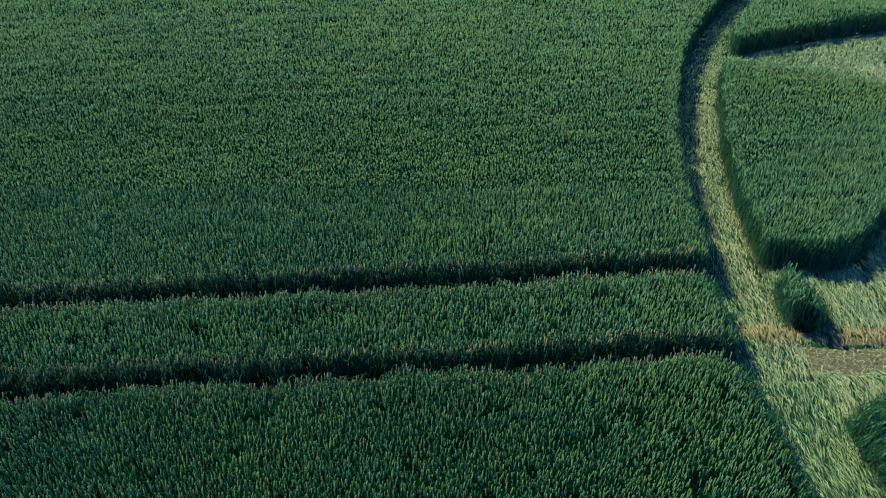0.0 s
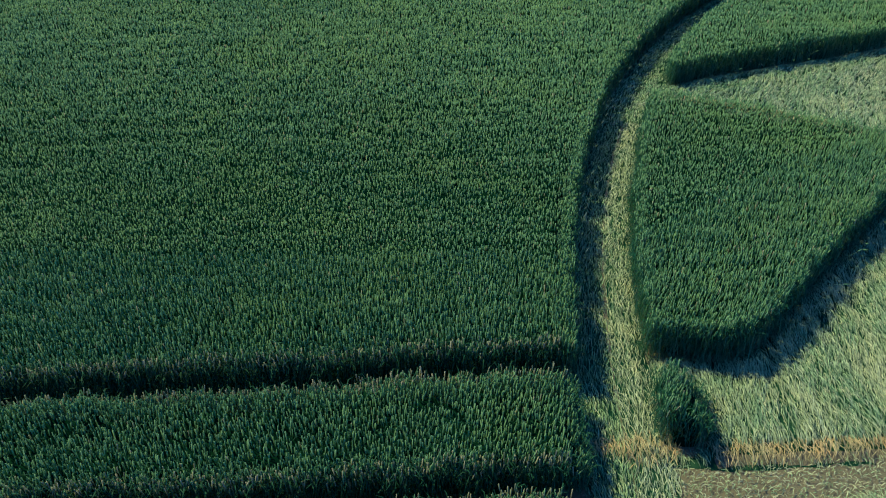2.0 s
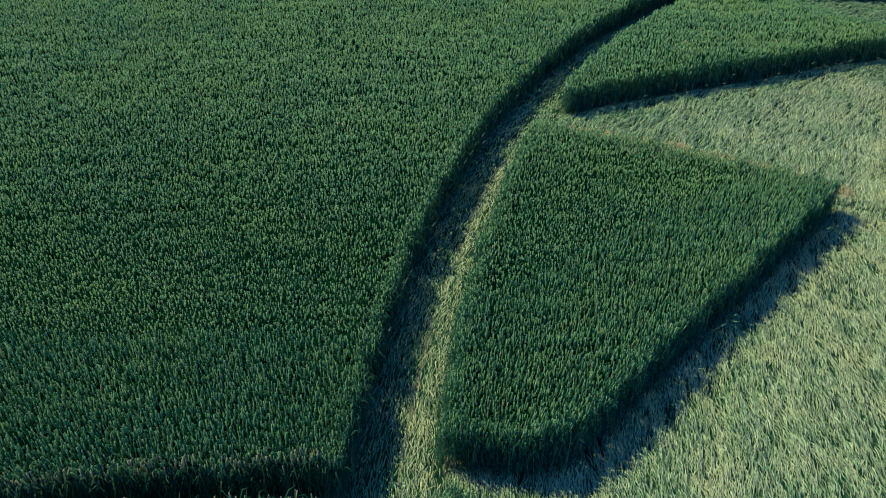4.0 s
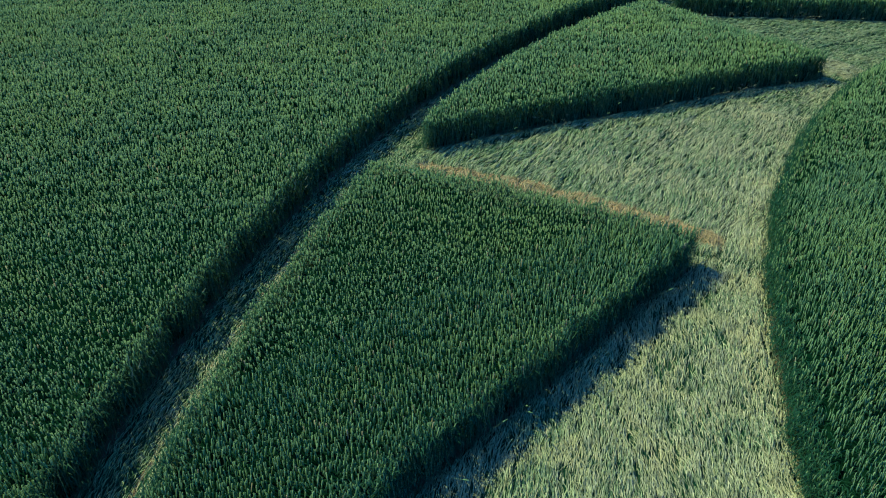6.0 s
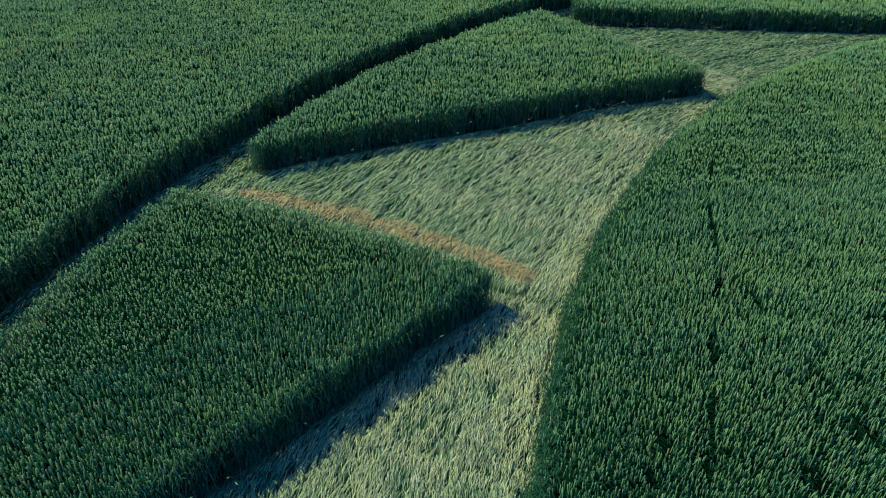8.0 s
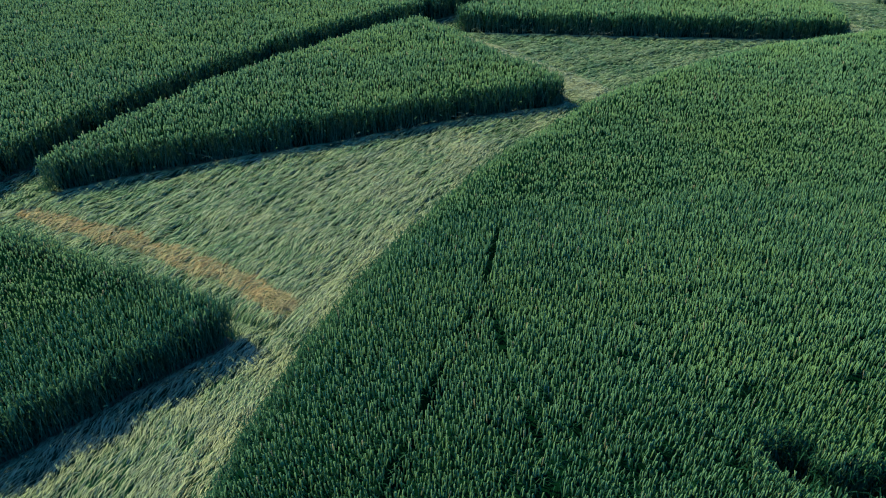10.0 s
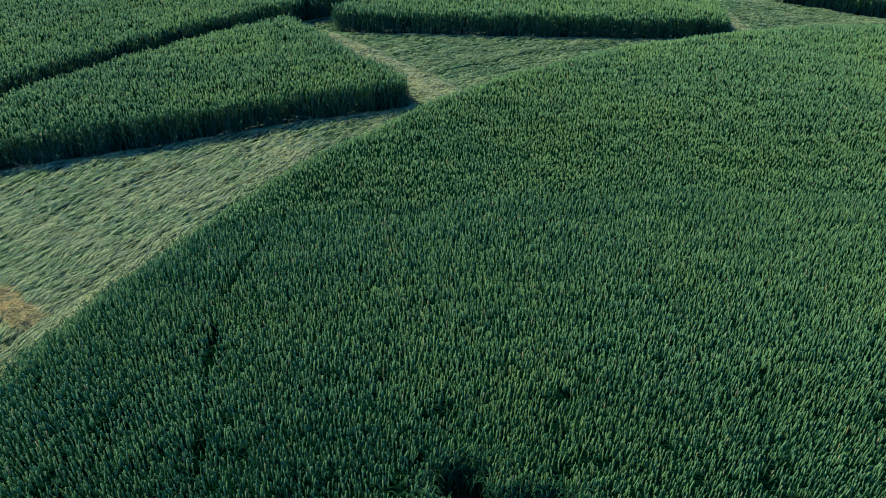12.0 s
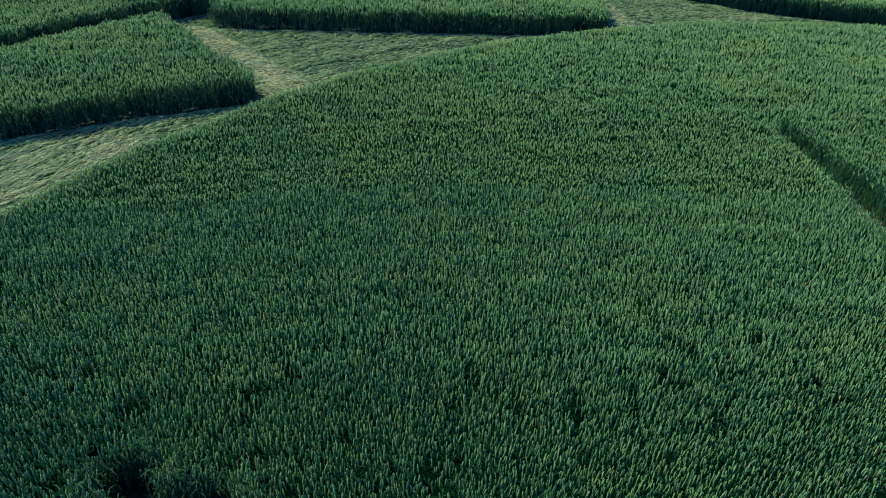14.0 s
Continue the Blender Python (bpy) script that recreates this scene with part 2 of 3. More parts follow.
def sideways(way):
    """For each direction two unit vectors across it."""
    way = way / np.linalg.norm(way, axis=1, keepdims=True)
    ref = np.where(np.abs(way[:, 2:3]) > 0.9, np.array([[1.0, 0, 0]]), np.array([[0, 0, 1.0]]))
    a = np.cross(way, ref)
    a /= np.linalg.norm(a, axis=1, keepdims=True)
    return way, a, np.cross(way, a)


def ears(foot, way, length, thick, rings):
    """Ears as spindles: for each ring its height, width and the slope of its grain. Gives corners and the direction they face."""
    way, a, b = sideways(way)
    spin = rng.uniform(0, 2 * np.pi, len(foot))
    corners, facing = [], []
    for along, wide, slope in rings:
        for t in TURN3:
            out = a * np.cos(spin + t)[:, None] + b * np.sin(spin + t)[:, None]
            if wide:
                corners.append(foot + way * (length * along)[:, None] + out * (thick * wide)[:, None])
                facing.append(out + way * slope)
            else:
                corners.append(foot + way * (length * along)[:, None])
                facing.append(way * slope)
                break
    facing = np.stack(facing, 1)
    return np.stack(corners, 1), facing / np.linalg.norm(facing, axis=2, keepdims=True)


RINGS_NEAR = ((0.06, 0.72, -0.2), (0.84, 0.80, 0.3), (1.0, 0, 0.8))
RINGS_MID = ((0.04, 0.72, -0.2), (0.94, 0.78, 0.6))
RINGS_FAR = ((0.0, 0, -0.1), (0.96, 0.86, 1.2))


def leaves(foot, heading, length, wide, rise, droop):
    """Narrow leaves that rise from the foot and bend over."""
    out = np.stack([np.cos(heading), np.sin(heading), 0 * heading], 1)
    across = np.stack([-np.sin(heading), np.cos(heading), 0 * heading], 1) * wide[:, None] / 2
    up = np.array([[0, 0, 1.0]])
    mid = foot + out * (length * 0.45)[:, None] + up * (length * rise)[:, None]
    end = foot + out * (length * 0.9)[:, None] + up * (length * (rise - droop))[:, None]
    return np.stack([foot - across * 0.6, foot + across * 0.6, mid - across, mid + across, end], 1)


def stalks(low, high, wide):
    """Stems, seen as thin straps turned at random."""
    q = rng.uniform(0, np.pi, len(low))
    across = np.stack([np.cos(q), np.sin(q), 0 * q], 1) * wide[:, None] / 2
    mid = (low + high) / 2
    mid[:, :2] += rng.normal(0, 0.03, (len(low), 2))
    return np.stack([low - across, low + across, mid - across, mid + across, high - across * 0.7, high + across * 0.7], 1)


def scatter(x0, x1, y0, y1, per_m2):
    step = 1 / math.sqrt(per_m2)
    gx, gy = np.meshgrid(np.arange(x0, x1, step), np.arange(y0, y1, step))
    gx = gx.ravel() + rng.uniform(-0.55, 0.55, gx.size) * step
    gy = gy.ravel() + rng.uniform(-0.55, 0.55, gy.size) * step
    return gx, gy


def drill(x, y):
    """Long faint rows left by the seed drill, along the wheel tracks."""
    return lumps((x + 0.111 * y) / 16, y - 0.111 * x + 0.1 * lumps(x, y, 3.0, 61), 0.22, 62)


def wheat(name, where, box, label, height=0.93, dense=330, shoulder=None, lean=(0.0, 0.02), ragged=0.09, ripening=0.0, group="", thing=False):
    """A stand of green wheat: leaves and stems with the leaf mass under them, and the ears as a part."""
    x, y = scatter(*box, dense)
    keep = in_view(x, y)
    x, y = x[keep], y[keep]
    more_x, more_y = scatter(*box, dense)
    keep = in_view(more_x, more_y)
    more_x, more_y = more_x[keep], more_y[keep]
    keep = where(more_x, more_y) < 0.22
    x, y = np.concatenate([x, more_x[keep]]), np.concatenate([y, more_y[keep]])
    d = where(x, y) + (lumps(x, y, 0.35, 3) - 0.5) * 2 * ragged + rng.normal(0, 0.02, len(x))
    s = np.maximum(flown(x, y), 4)
    chance = np.clip(13.0 / s, 0.46, 1.0) ** 0.8
    thin = lumps(x, y, 0.28, 9)
    chance = chance * np.where(thin < 0.2, np.clip(0.3 + (s - 9) / 8, 0.3, 1), 1.0) * np.where(seam_gap(x, y) < np.where(y < 20.3, 0.13, 0.075) * (lumps(x, y, 0.55, 15) - 0.18), 0.06, 1.0)
    edge = d < 0.25
    keep = (d > 0) & (rng.random(len(x)) < np.where(edge, np.maximum(chance, 0.42), chance))
    x, y, d, s, edge = x[keep], y[keep], d[keep], s[keep], edge[keep]
    n = len(x)
    z = lie(x, y)
    top = height + (lumps(x, y, 1.9, 5) - 0.5) * 0.09 + (lumps(x, y, 0.4, 6) - 0.5) * 0.07 + (drill(x, y) - 0.5) * 0.055 + rng.normal(0, 0.028, n) - 0.3 * np.clip(1 - d / 0.3, 0, 1) * rng.random(n) ** 1.5
    bald = np.zeros(n, bool)
    if shoulder:
        drop, reach, rim_gap = shoulder
        slope = np.clip(1 - rim_gap(x, y) / reach, 0, 1) ** 1.3
        top -= drop * slope
        bald = rng.random(n) < 0.75 * slope
    big = np.clip(s / 17.5, 1.0, 1.5)
    length = rng.uniform(0.12, 0.195, n) * big
    tilt = rng.normal(0, 0.10, (n, 2)) + np.array([lean]) + np.stack([lumps(x, y, 2.6, 7) - 0.5, lumps(x, y, 2.6, 8) - 0.5], 1) * 0.12
    tilt *= np.where(edge, 1.4, 1.0)[:, None]
    way = np.concatenate([tilt, np.ones((n, 1))], 1)
    foot = np.stack([x, y, z + top - length], 1)
    near = s < 17
    thick = rng.uniform(0.0095, 0.0145, n) * big
    a, b, c = (s < 9.5) & ~bald, (s >= 9.5) & (s < 15) & ~bald, (s >= 15) & ~bald
    ripe = rng.random(n) < np.clip(ripening * (1.0 - d / 0.2) * (radius(x, y) > R_OUT + 0.25), 0.015, 0.8)
    # leaves and stems
    bits = []
    m = rng.random(n) < np.where(near, 0.45, 0.2)
    low = foot[m] - np.stack([0 * x[m], 0 * x[m], rng.uniform(0.08, 0.28, m.sum())], 1)
    bits.append((leaves(low, rng.uniform(0, 2 * np.pi, m.sum()), rng.uniform(0.12, 0.24, m.sum()), rng.uniform(0.010, 0.017, m.sum()) * big[m],
                        rng.uniform(0.25, 0.7, m.sum()), rng.uniform(0.0, 0.5, m.sum())), STRIP2))
    m = np.flatnonzero(edge)
    m = np.concatenate([m, m[: len(m) // 2]])
    k = len(m)
    base = np.stack([x[m] + rng.normal(0, 0.08, k), y[m] + rng.normal(0, 0.08, k), z[m] - 0.02], 1)
    high = foot[m] + rng.normal(0, 0.07, (k, 3))
    bits.append((stalks(base, high, rng.uniform(0.005, 0.010, k) * big[m]), STRIP3))
    m = np.concatenate([m, m, m])
    m = m[rng.random(len(m)) < 0.8]
    k = len(m)
    low = np.stack([x[m], y[m], z[m] + rng.uniform(0.12, 0.85, k) * top[m]], 1)
    bits.append((leaves(low, rng.uniform(0, 2 * np.pi, k), rng.uniform(0.12, 0.28, k), rng.uniform(0.010, 0.018, k) * big[m],
                        rng.uniform(0.3, 0.95, k), rng.uniform(0.0, 0.9, k)), STRIP2))
    counts = [len(v) * len(f) for v, f in bits]
    # the leaf mass: a rough body a hand's width inside the edge, its shade painted in
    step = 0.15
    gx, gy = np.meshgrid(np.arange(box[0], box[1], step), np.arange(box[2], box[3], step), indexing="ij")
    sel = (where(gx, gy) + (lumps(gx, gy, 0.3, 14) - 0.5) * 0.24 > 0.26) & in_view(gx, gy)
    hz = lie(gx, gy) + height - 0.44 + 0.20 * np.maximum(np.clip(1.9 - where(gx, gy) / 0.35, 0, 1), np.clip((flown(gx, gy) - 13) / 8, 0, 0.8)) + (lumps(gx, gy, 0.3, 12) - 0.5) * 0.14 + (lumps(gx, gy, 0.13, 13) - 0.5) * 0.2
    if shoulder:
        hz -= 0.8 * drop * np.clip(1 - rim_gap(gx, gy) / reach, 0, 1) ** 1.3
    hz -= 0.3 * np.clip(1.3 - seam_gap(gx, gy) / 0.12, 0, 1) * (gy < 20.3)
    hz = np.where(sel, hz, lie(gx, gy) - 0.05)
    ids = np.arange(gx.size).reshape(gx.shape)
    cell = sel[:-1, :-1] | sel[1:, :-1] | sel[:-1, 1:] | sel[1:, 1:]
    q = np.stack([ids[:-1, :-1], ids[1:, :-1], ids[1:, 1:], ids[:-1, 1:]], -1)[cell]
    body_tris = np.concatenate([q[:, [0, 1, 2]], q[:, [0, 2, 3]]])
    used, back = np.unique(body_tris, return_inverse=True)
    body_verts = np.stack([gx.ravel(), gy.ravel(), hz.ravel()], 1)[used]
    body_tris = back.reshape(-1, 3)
    if thing:
        ob = new(name)
        ob.location = (float(np.mean(box[:2])), float(np.mean(box[2:])), float(lie(np.mean(box[:2]), np.mean(box[2:]))))
        tagged(ob, label, "wheat", group)
        shift = np.array(ob.location)
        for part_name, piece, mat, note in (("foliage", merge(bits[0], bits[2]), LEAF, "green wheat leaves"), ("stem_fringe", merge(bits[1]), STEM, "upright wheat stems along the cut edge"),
                                            ("undergrowth", (body_verts, body_tris), UNDER, "solid body of dense lower leaves, near-black in place of shade")):
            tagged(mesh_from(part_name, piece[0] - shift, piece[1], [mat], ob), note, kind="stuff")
    else:
        v, f = merge(*bits)
        shift = np.zeros(3)
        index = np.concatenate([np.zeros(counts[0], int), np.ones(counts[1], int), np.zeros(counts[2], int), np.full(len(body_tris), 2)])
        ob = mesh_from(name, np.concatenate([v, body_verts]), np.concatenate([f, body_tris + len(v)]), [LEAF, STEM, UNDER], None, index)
        tagged(ob, label, "wheat", group, "stuff")
    sets = [ears(foot[k], way[k], length[k], thick[k], r) for k, r in ((a, RINGS_NEAR), (b, RINGS_MID), (c, RINGS_FAR))]
    v, f = merge(*[(e[0], t) for e, t in zip(sets, (EAR_NEAR, EAR_MID, EAR_FAR))])
    index = np.concatenate([np.repeat(ripe[k].astype(int), len(t)) for k, t in ((a, EAR_NEAR), (b, EAR_MID), (c, EAR_FAR))])
    heads = mesh_from("ear_canopy", v - shift, f, [EAR, RIPE_EAR], ob, index)
    heads.data.normals_split_custom_set_from_vertices(np.concatenate([e[1].reshape(-1, 3) for e in sets]).tolist())
    tagged(heads, "grey-green ripening wheat ears", kind="stuff")
    return ob


def streak(x, y):
    """Long low ridges round the formation's centre, left by the sweeping of the straw."""
    return lumps(radius(x, y) + 0.25 * lumps(x, y, 1.3, 27), np.arctan2(y - CY, CX - x) * 32 / 6, 0.3, 26)


def parting(x, y):
    """Short narrow partings between the tufts of laid straw, along the sweep."""
    return lumps(radius(x, y) + 0.3 * lumps(x, y, 0.7, 29), np.arctan2(y - CY, CX - x) * 32 / 3.8, 0.07, 28)


def laid(name, where, box, label, flow, material, dense=1150, mound=0.19, swing=0.22, long=(0.09, 0.20), group="", mat=True, raised=0.0, bleached=0.42, shade_fade=None):
    """Wheat pressed flat: blades that lie along the flow in shallow waves, over a mat of straw painted dark as shadow.
    """
    x, y = scatter(*box, dense)
    keep = in_view(x, y)
    x, y = x[keep], y[keep]
    d = where(x, y) + rng.normal(0, 0.04, len(x))
    s = np.maximum(flown(x, y), 4)
    keep = (d > 0) & (rng.random(len(x)) < np.clip(14.0 / s, 0.4, 1.0) * np.clip(0.5 + 1.1 * streak(x, y), 0, 1) * np.clip(4.0 * parting(x, y) - 0.4, 0.32, 1))
    x, y, s = x[keep], y[keep], s[keep]
    n = len(x)
    big = np.clip(s / 14, 1.0, 1.6)

    def surface(px, py):
        return lie(px, py) - 0.01 + raised + np.clip(where(px, py) / 0.3 + 0.35, 0, 1) * (0.03 + mound * (0.32 * streak(px, py) + 0.12 * lumps(px, py, 0.42, 21) + 0.12 * lumps(px, py, 0.17, 22) + 0.26 * np.clip(1.6 * parting(px, py), 0, 1)))

    fx, fy = flow(x, y)
    ang = np.arctan2(fy, fx) + rng.normal(0, swing, n) + (lumps(x, y, 0.9, 23) - 0.5) * 0.3 + (lumps(x, y, 0.25, 24) - 0.5) * 0.2
    length = rng.uniform(*long, n)
    wide = rng.uniform(0.0065, 0.0125, n) * big
    out = np.stack([np.cos(ang), np.sin(ang)], 1)
    pts = []
    rise = rng.uniform(0.005, 0.045, n)
    low = surface(x, y)
    high = surface(x + out[:, 0] * length, y + out[:, 1] * length)
    for t, lift in ((0.0, 0.0), (0.5, 1.0), (1.0, 0.5)):
        pts.append(np.stack([x + out[:, 0] * length * t, y + out[:, 1] * length * t, low * (1 - t) + high * t + rise * lift + 0.004], 1))
    roll = rng.normal(0, 0.5, n)
    across = np.stack([-out[:, 1] * np.cos(roll), out[:, 0] * np.cos(roll), np.sin(roll)], 1) * wide[:, None] / 2
    verts = np.stack([pts[0] - across * 0.5, pts[0] + across * 0.5, pts[1] - across, pts[1] + across, pts[2] - across * 0.7, pts[2] + across * 0.7], 1)
    v, f = merge((verts, STRIP3))
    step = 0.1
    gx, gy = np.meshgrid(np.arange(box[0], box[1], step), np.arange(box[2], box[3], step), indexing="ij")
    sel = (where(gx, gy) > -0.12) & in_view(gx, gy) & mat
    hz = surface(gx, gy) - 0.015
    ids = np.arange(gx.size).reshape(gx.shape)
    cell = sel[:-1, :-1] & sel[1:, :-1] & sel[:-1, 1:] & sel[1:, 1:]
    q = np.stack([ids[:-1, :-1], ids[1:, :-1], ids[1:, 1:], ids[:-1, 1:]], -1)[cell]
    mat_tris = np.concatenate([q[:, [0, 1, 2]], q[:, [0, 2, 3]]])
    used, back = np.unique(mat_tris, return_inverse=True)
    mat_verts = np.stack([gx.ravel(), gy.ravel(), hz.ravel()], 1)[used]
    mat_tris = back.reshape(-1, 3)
    # fewer pale blades close to the stands: their shade is put into the colour
    if shade_fade:
        bleached = bleached * np.clip(shade_fade(x, y), 0.12, 1)
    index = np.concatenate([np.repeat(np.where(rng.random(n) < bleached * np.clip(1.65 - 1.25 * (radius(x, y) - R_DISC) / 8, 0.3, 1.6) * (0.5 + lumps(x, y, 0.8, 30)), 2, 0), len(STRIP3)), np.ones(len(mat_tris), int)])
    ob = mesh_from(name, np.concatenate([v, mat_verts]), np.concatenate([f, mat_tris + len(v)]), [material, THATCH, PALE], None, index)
    tagged(ob, label, "flattened wheat", group, "stuff")
    return ob


# ---- ground ----
def ground():
    """One sheet of soil to the horizon, finer where the camera flies."""
    xs = np.concatenate([[-1500, -700, -350, -160, -80], np.arange(-40, 60.1, 1.0), [100, 180, 350, 700, 1500]])
    ys = np.concatenate([[-1500, -700, -350, -160, -60, -30], np.arange(-10, 60.1, 1.0), [100, 180, 350, 700, 1500]])
    gx, gy = np.meshgrid(xs, ys, indexing="ij")
    ids = np.arange(gx.size).reshape(gx.shape)
    q = np.stack([ids[:-1, :-1], ids[1:, :-1], ids[1:, 1:], ids[:-1, 1:]], -1).reshape(-1, 4)
    ob = mesh_from("ground", np.stack([gx.ravel(), gy.ravel(), lie(gx, gy).ravel()], 1), np.concatenate([q[:, [0, 1, 2]], q[:, [0, 2, 3]]]), [SOIL])
    tagged(ob, "brown chalky soil of a gently domed wheat field", "ground", kind="structure")


def far_crop():
    """The wheat beyond the part that the flight passes, down to the horizon."""
    xs = np.concatenate([[-1500, -600, -250, -120, -70], np.arange(-40, 62, 0.34), [90, 160, 300, 700, 1500]])
    ys = np.concatenate([[-1500, -600, -250, -120, -60], np.arange(-34, 62, 0.34), [90, 160, 300, 700, 1500]])
    gx, gy = np.meshgrid(xs, ys, indexing="ij")
    turn = np.degrees(np.arctan2(gy - CY, CX - gx))
    swept = (radius(gx, gy) < R_OUT) & (radius(gx, gy) > R_DISC) & (turn > -40) & (turn < 110)
    unseen = ~in_view(gx, gy)
    free = unseen & ~swept & (outer(gx, gy) > np.where(gx < 12, 0, -99)) & (inside(HOLE, gx, gy) < 0)
    ids = np.arange(gx.size).reshape(gx.shape)

    def sheet(name, mask, hz, material):
        cell = mask[:-1, :-1] | mask[1:, :-1] | mask[:-1, 1:] | mask[1:, 1:]
        q = np.stack([ids[:-1, :-1], ids[1:, :-1], ids[1:, 1:], ids[:-1, 1:]], -1)[cell]
        tris = np.concatenate([q[:, [0, 1, 2]], q[:, [0, 2, 3]]])
        used, back = np.unique(tris, return_inverse=True)
        return mesh_from(name, np.stack([gx.ravel(), gy.ravel(), hz.ravel()], 1)[used], back.reshape(-1, 3), [material])

    flat = sheet("trodden_ground", swept & unseen, lie(gx, gy) + np.where(swept & unseen, 0.05 + 0.08 * lumps(gx, gy, 0.8, 53), -0.05), TRODDEN)
    tagged(flat, "pale straw trodden flat round the formation", "flattened wheat", kind="structure")
    ob = sheet("far_wheat", free, lie(gx, gy) + np.where(free, 0.70 + (lumps(gx, gy, 1.0, 51) - 0.5) * 0.2 + (lumps(gx, gy, 0.45, 52) - 0.5) * 0.16, -0.05), CROP)
    tagged(ob, "green wheat running on to the horizon", "wheat field", kind="structure")


ground()
far_crop()

# ---- standing wheat ----
wheat("wheat_field", field_north, (-33, 34, 9, 50), "wide field of green standing wheat outside the ring path", ripening=1.0)
wheat("wheat_strip", field_strip, (-18, 6, 6, 12.5), "strip of green standing wheat between two wheel tracks", ripening=1.0, shoulder=(0.3, 0.45, lambda x, y: radius(x, y) - R_OUT))
wheat("wheat_field", field_south, (-16, 6, 2, 10), "green standing wheat beside the wheel track", ripening=1.0, shoulder=(0.5, 0.8, lambda x, y: radius(x, y) - R_OUT))
wheat("wheat_disc", disc, (14, 50, 7, 39), "round stand of green wheat inside the flattened ring", shoulder=(0.42, 0.75, lambda x, y: R_DISC - radius(x, y)))
STANDS = "leaf-shaped stands round the ring"
wheat("wheat_stand", lambda x, y: inside(STAND_A, x, y), (5.5, 15.5, 11.5, 23.5), "leaf-shaped stand of green wheat ending in a point", group=STANDS, thing=True)
wheat("wheat_stand", lambda x, y: inside(STAND_B, x, y), (8.5, 22, 23.5, 37.5), "leaf-shaped stand of wheat with a dark shaded side", group=STANDS, thing=True)
wheat("wheat_stand", lambda x, y: inside(STAND_C, x, y), (18, 33.5, 36, 48), "long straight-fronted stand of green wheat", group=STANDS, thing=True)
wheat("wheat_stand", lambda x, y: inside(STAND_D, x, y), (31.5, 46.5, 40, 48), "far stand of green wheat beyond the flattened ring", group=STANDS, thing=True)
wheat("wheat_stand", lambda x, y: inside(STAND_Z, x, y), (5.5, 14.5, 1, 10), "stand of leaning green wheat beside bare soil", height=0.5, lean=(0.8, 0.15), group=STANDS, thing=True)
wheat("wheat_tuft", lambda x, y: inside(TUFT, x, y), (6, 7.5, 10, 12.2), "small tuft of green wheat standing alone between wheel tracks", height=0.92, dense=240, ragged=0.16, shoulder=(0.6, 0.75, lambda x, y: 7.1 - x), thing=True)


# ---- flattened wheat ----
def stands(x, y):
    return np.max([inside(p, x, y) for p in (STAND_A, STAND_B, STAND_C, STAND_D, STAND_Z, TUFT)], axis=0)


def round_flow(x, y):
    """Clockwise round the formation, as the straw was swept."""
    r = radius(x, y)
    return (y - CY) / r, (CX - x) / r


def sector(x, y):
    return np.degrees(np.arctan2(y - CY, CX - x))


BARE = [(6.1, 9.45), (6.3, 10.25), (7.2, 10.2), (9.0, 10.4), (14.0, 10.9), (14.0, 10.0), (9.0, 9.75), (7.2, 9.45)]
LINE_AB = [(9.4, 23.75), (11.4, 22.95), (13.2, 22.1), (14.5, 21.45), (15.3, 20.8)]
LINE_SOIL = [(7.1, 10.36), (9.0, 10.54), (14.0, 11.05)]
LINE_BC = [(17.9, 36.5), (19.4, 34.9), (20.9, 33.1), (22.1, 31.7), (22.8, 30.6)]
LINE_CD = [(33.15, 43.5), (33.3, 41.0), (33.45, 39.4), (33.65, 38.1)]


def near_line(points, half, x, y):
    return half - line_gap(points, x, y)


def ring_floor(x, y):
    r = radius(x, y)
    return np.minimum(R_OUT - r, r - R_IN + 0.1)


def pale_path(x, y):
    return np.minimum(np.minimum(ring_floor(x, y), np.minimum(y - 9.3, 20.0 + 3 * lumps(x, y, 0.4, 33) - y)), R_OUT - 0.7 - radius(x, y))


# outer 0.7 m of the path: greener straw stands in for the wall's shadow
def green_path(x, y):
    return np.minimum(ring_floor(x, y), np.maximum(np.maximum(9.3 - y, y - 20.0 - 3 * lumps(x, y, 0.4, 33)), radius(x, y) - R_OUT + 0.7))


def bay(low, high):
    """The flattened ground between two stands, from the ring to the disc."""
    def where(x, y):
        r, q = radius(x, y), sector(x, y)
        d = np.minimum(np.minimum(R_IN - 0.1 - r, r - R_DISC), -stands(x, y))
        d = np.minimum(d, -inside(BARE, x, y))
        d = np.minimum(d, np.minimum(-near_line(LINE_AB, 0.10, x, y), np.minimum(-near_line(LINE_BC, 0.3, x, y), -near_line(LINE_SOIL, 0.14, x, y))))
        return np.minimum(d, np.minimum(q - low, high - q) * 0.5)
    return where


def fan(dx, dy, blend):
    """A flow that leans from the round sweep to a heading of its own."""
    def flow(x, y):
        a, b = round_flow(x, y)
        return a * (1 - blend) + dx * blend, b * (1 - blend) + dy * blend
    return flow


laid("flattened_patch", lambda x, y: inside(HOLE, x, y), (22, 24.6, 16, 17.8), "shaded trodden wheat in a gap of the disc", lambda x, y: (1 + 0 * x, -0.4 + 0 * x), LAID_GREEN)
laid("flattened_slit", lambda x, y: inside(SLIT, x, y), (34.5, 37, 22, 28.8), "short slit of trodden wheat in the disc", lambda x, y: (0.3 + 0 * x, -1 + 0 * x), LAID_GREEN)
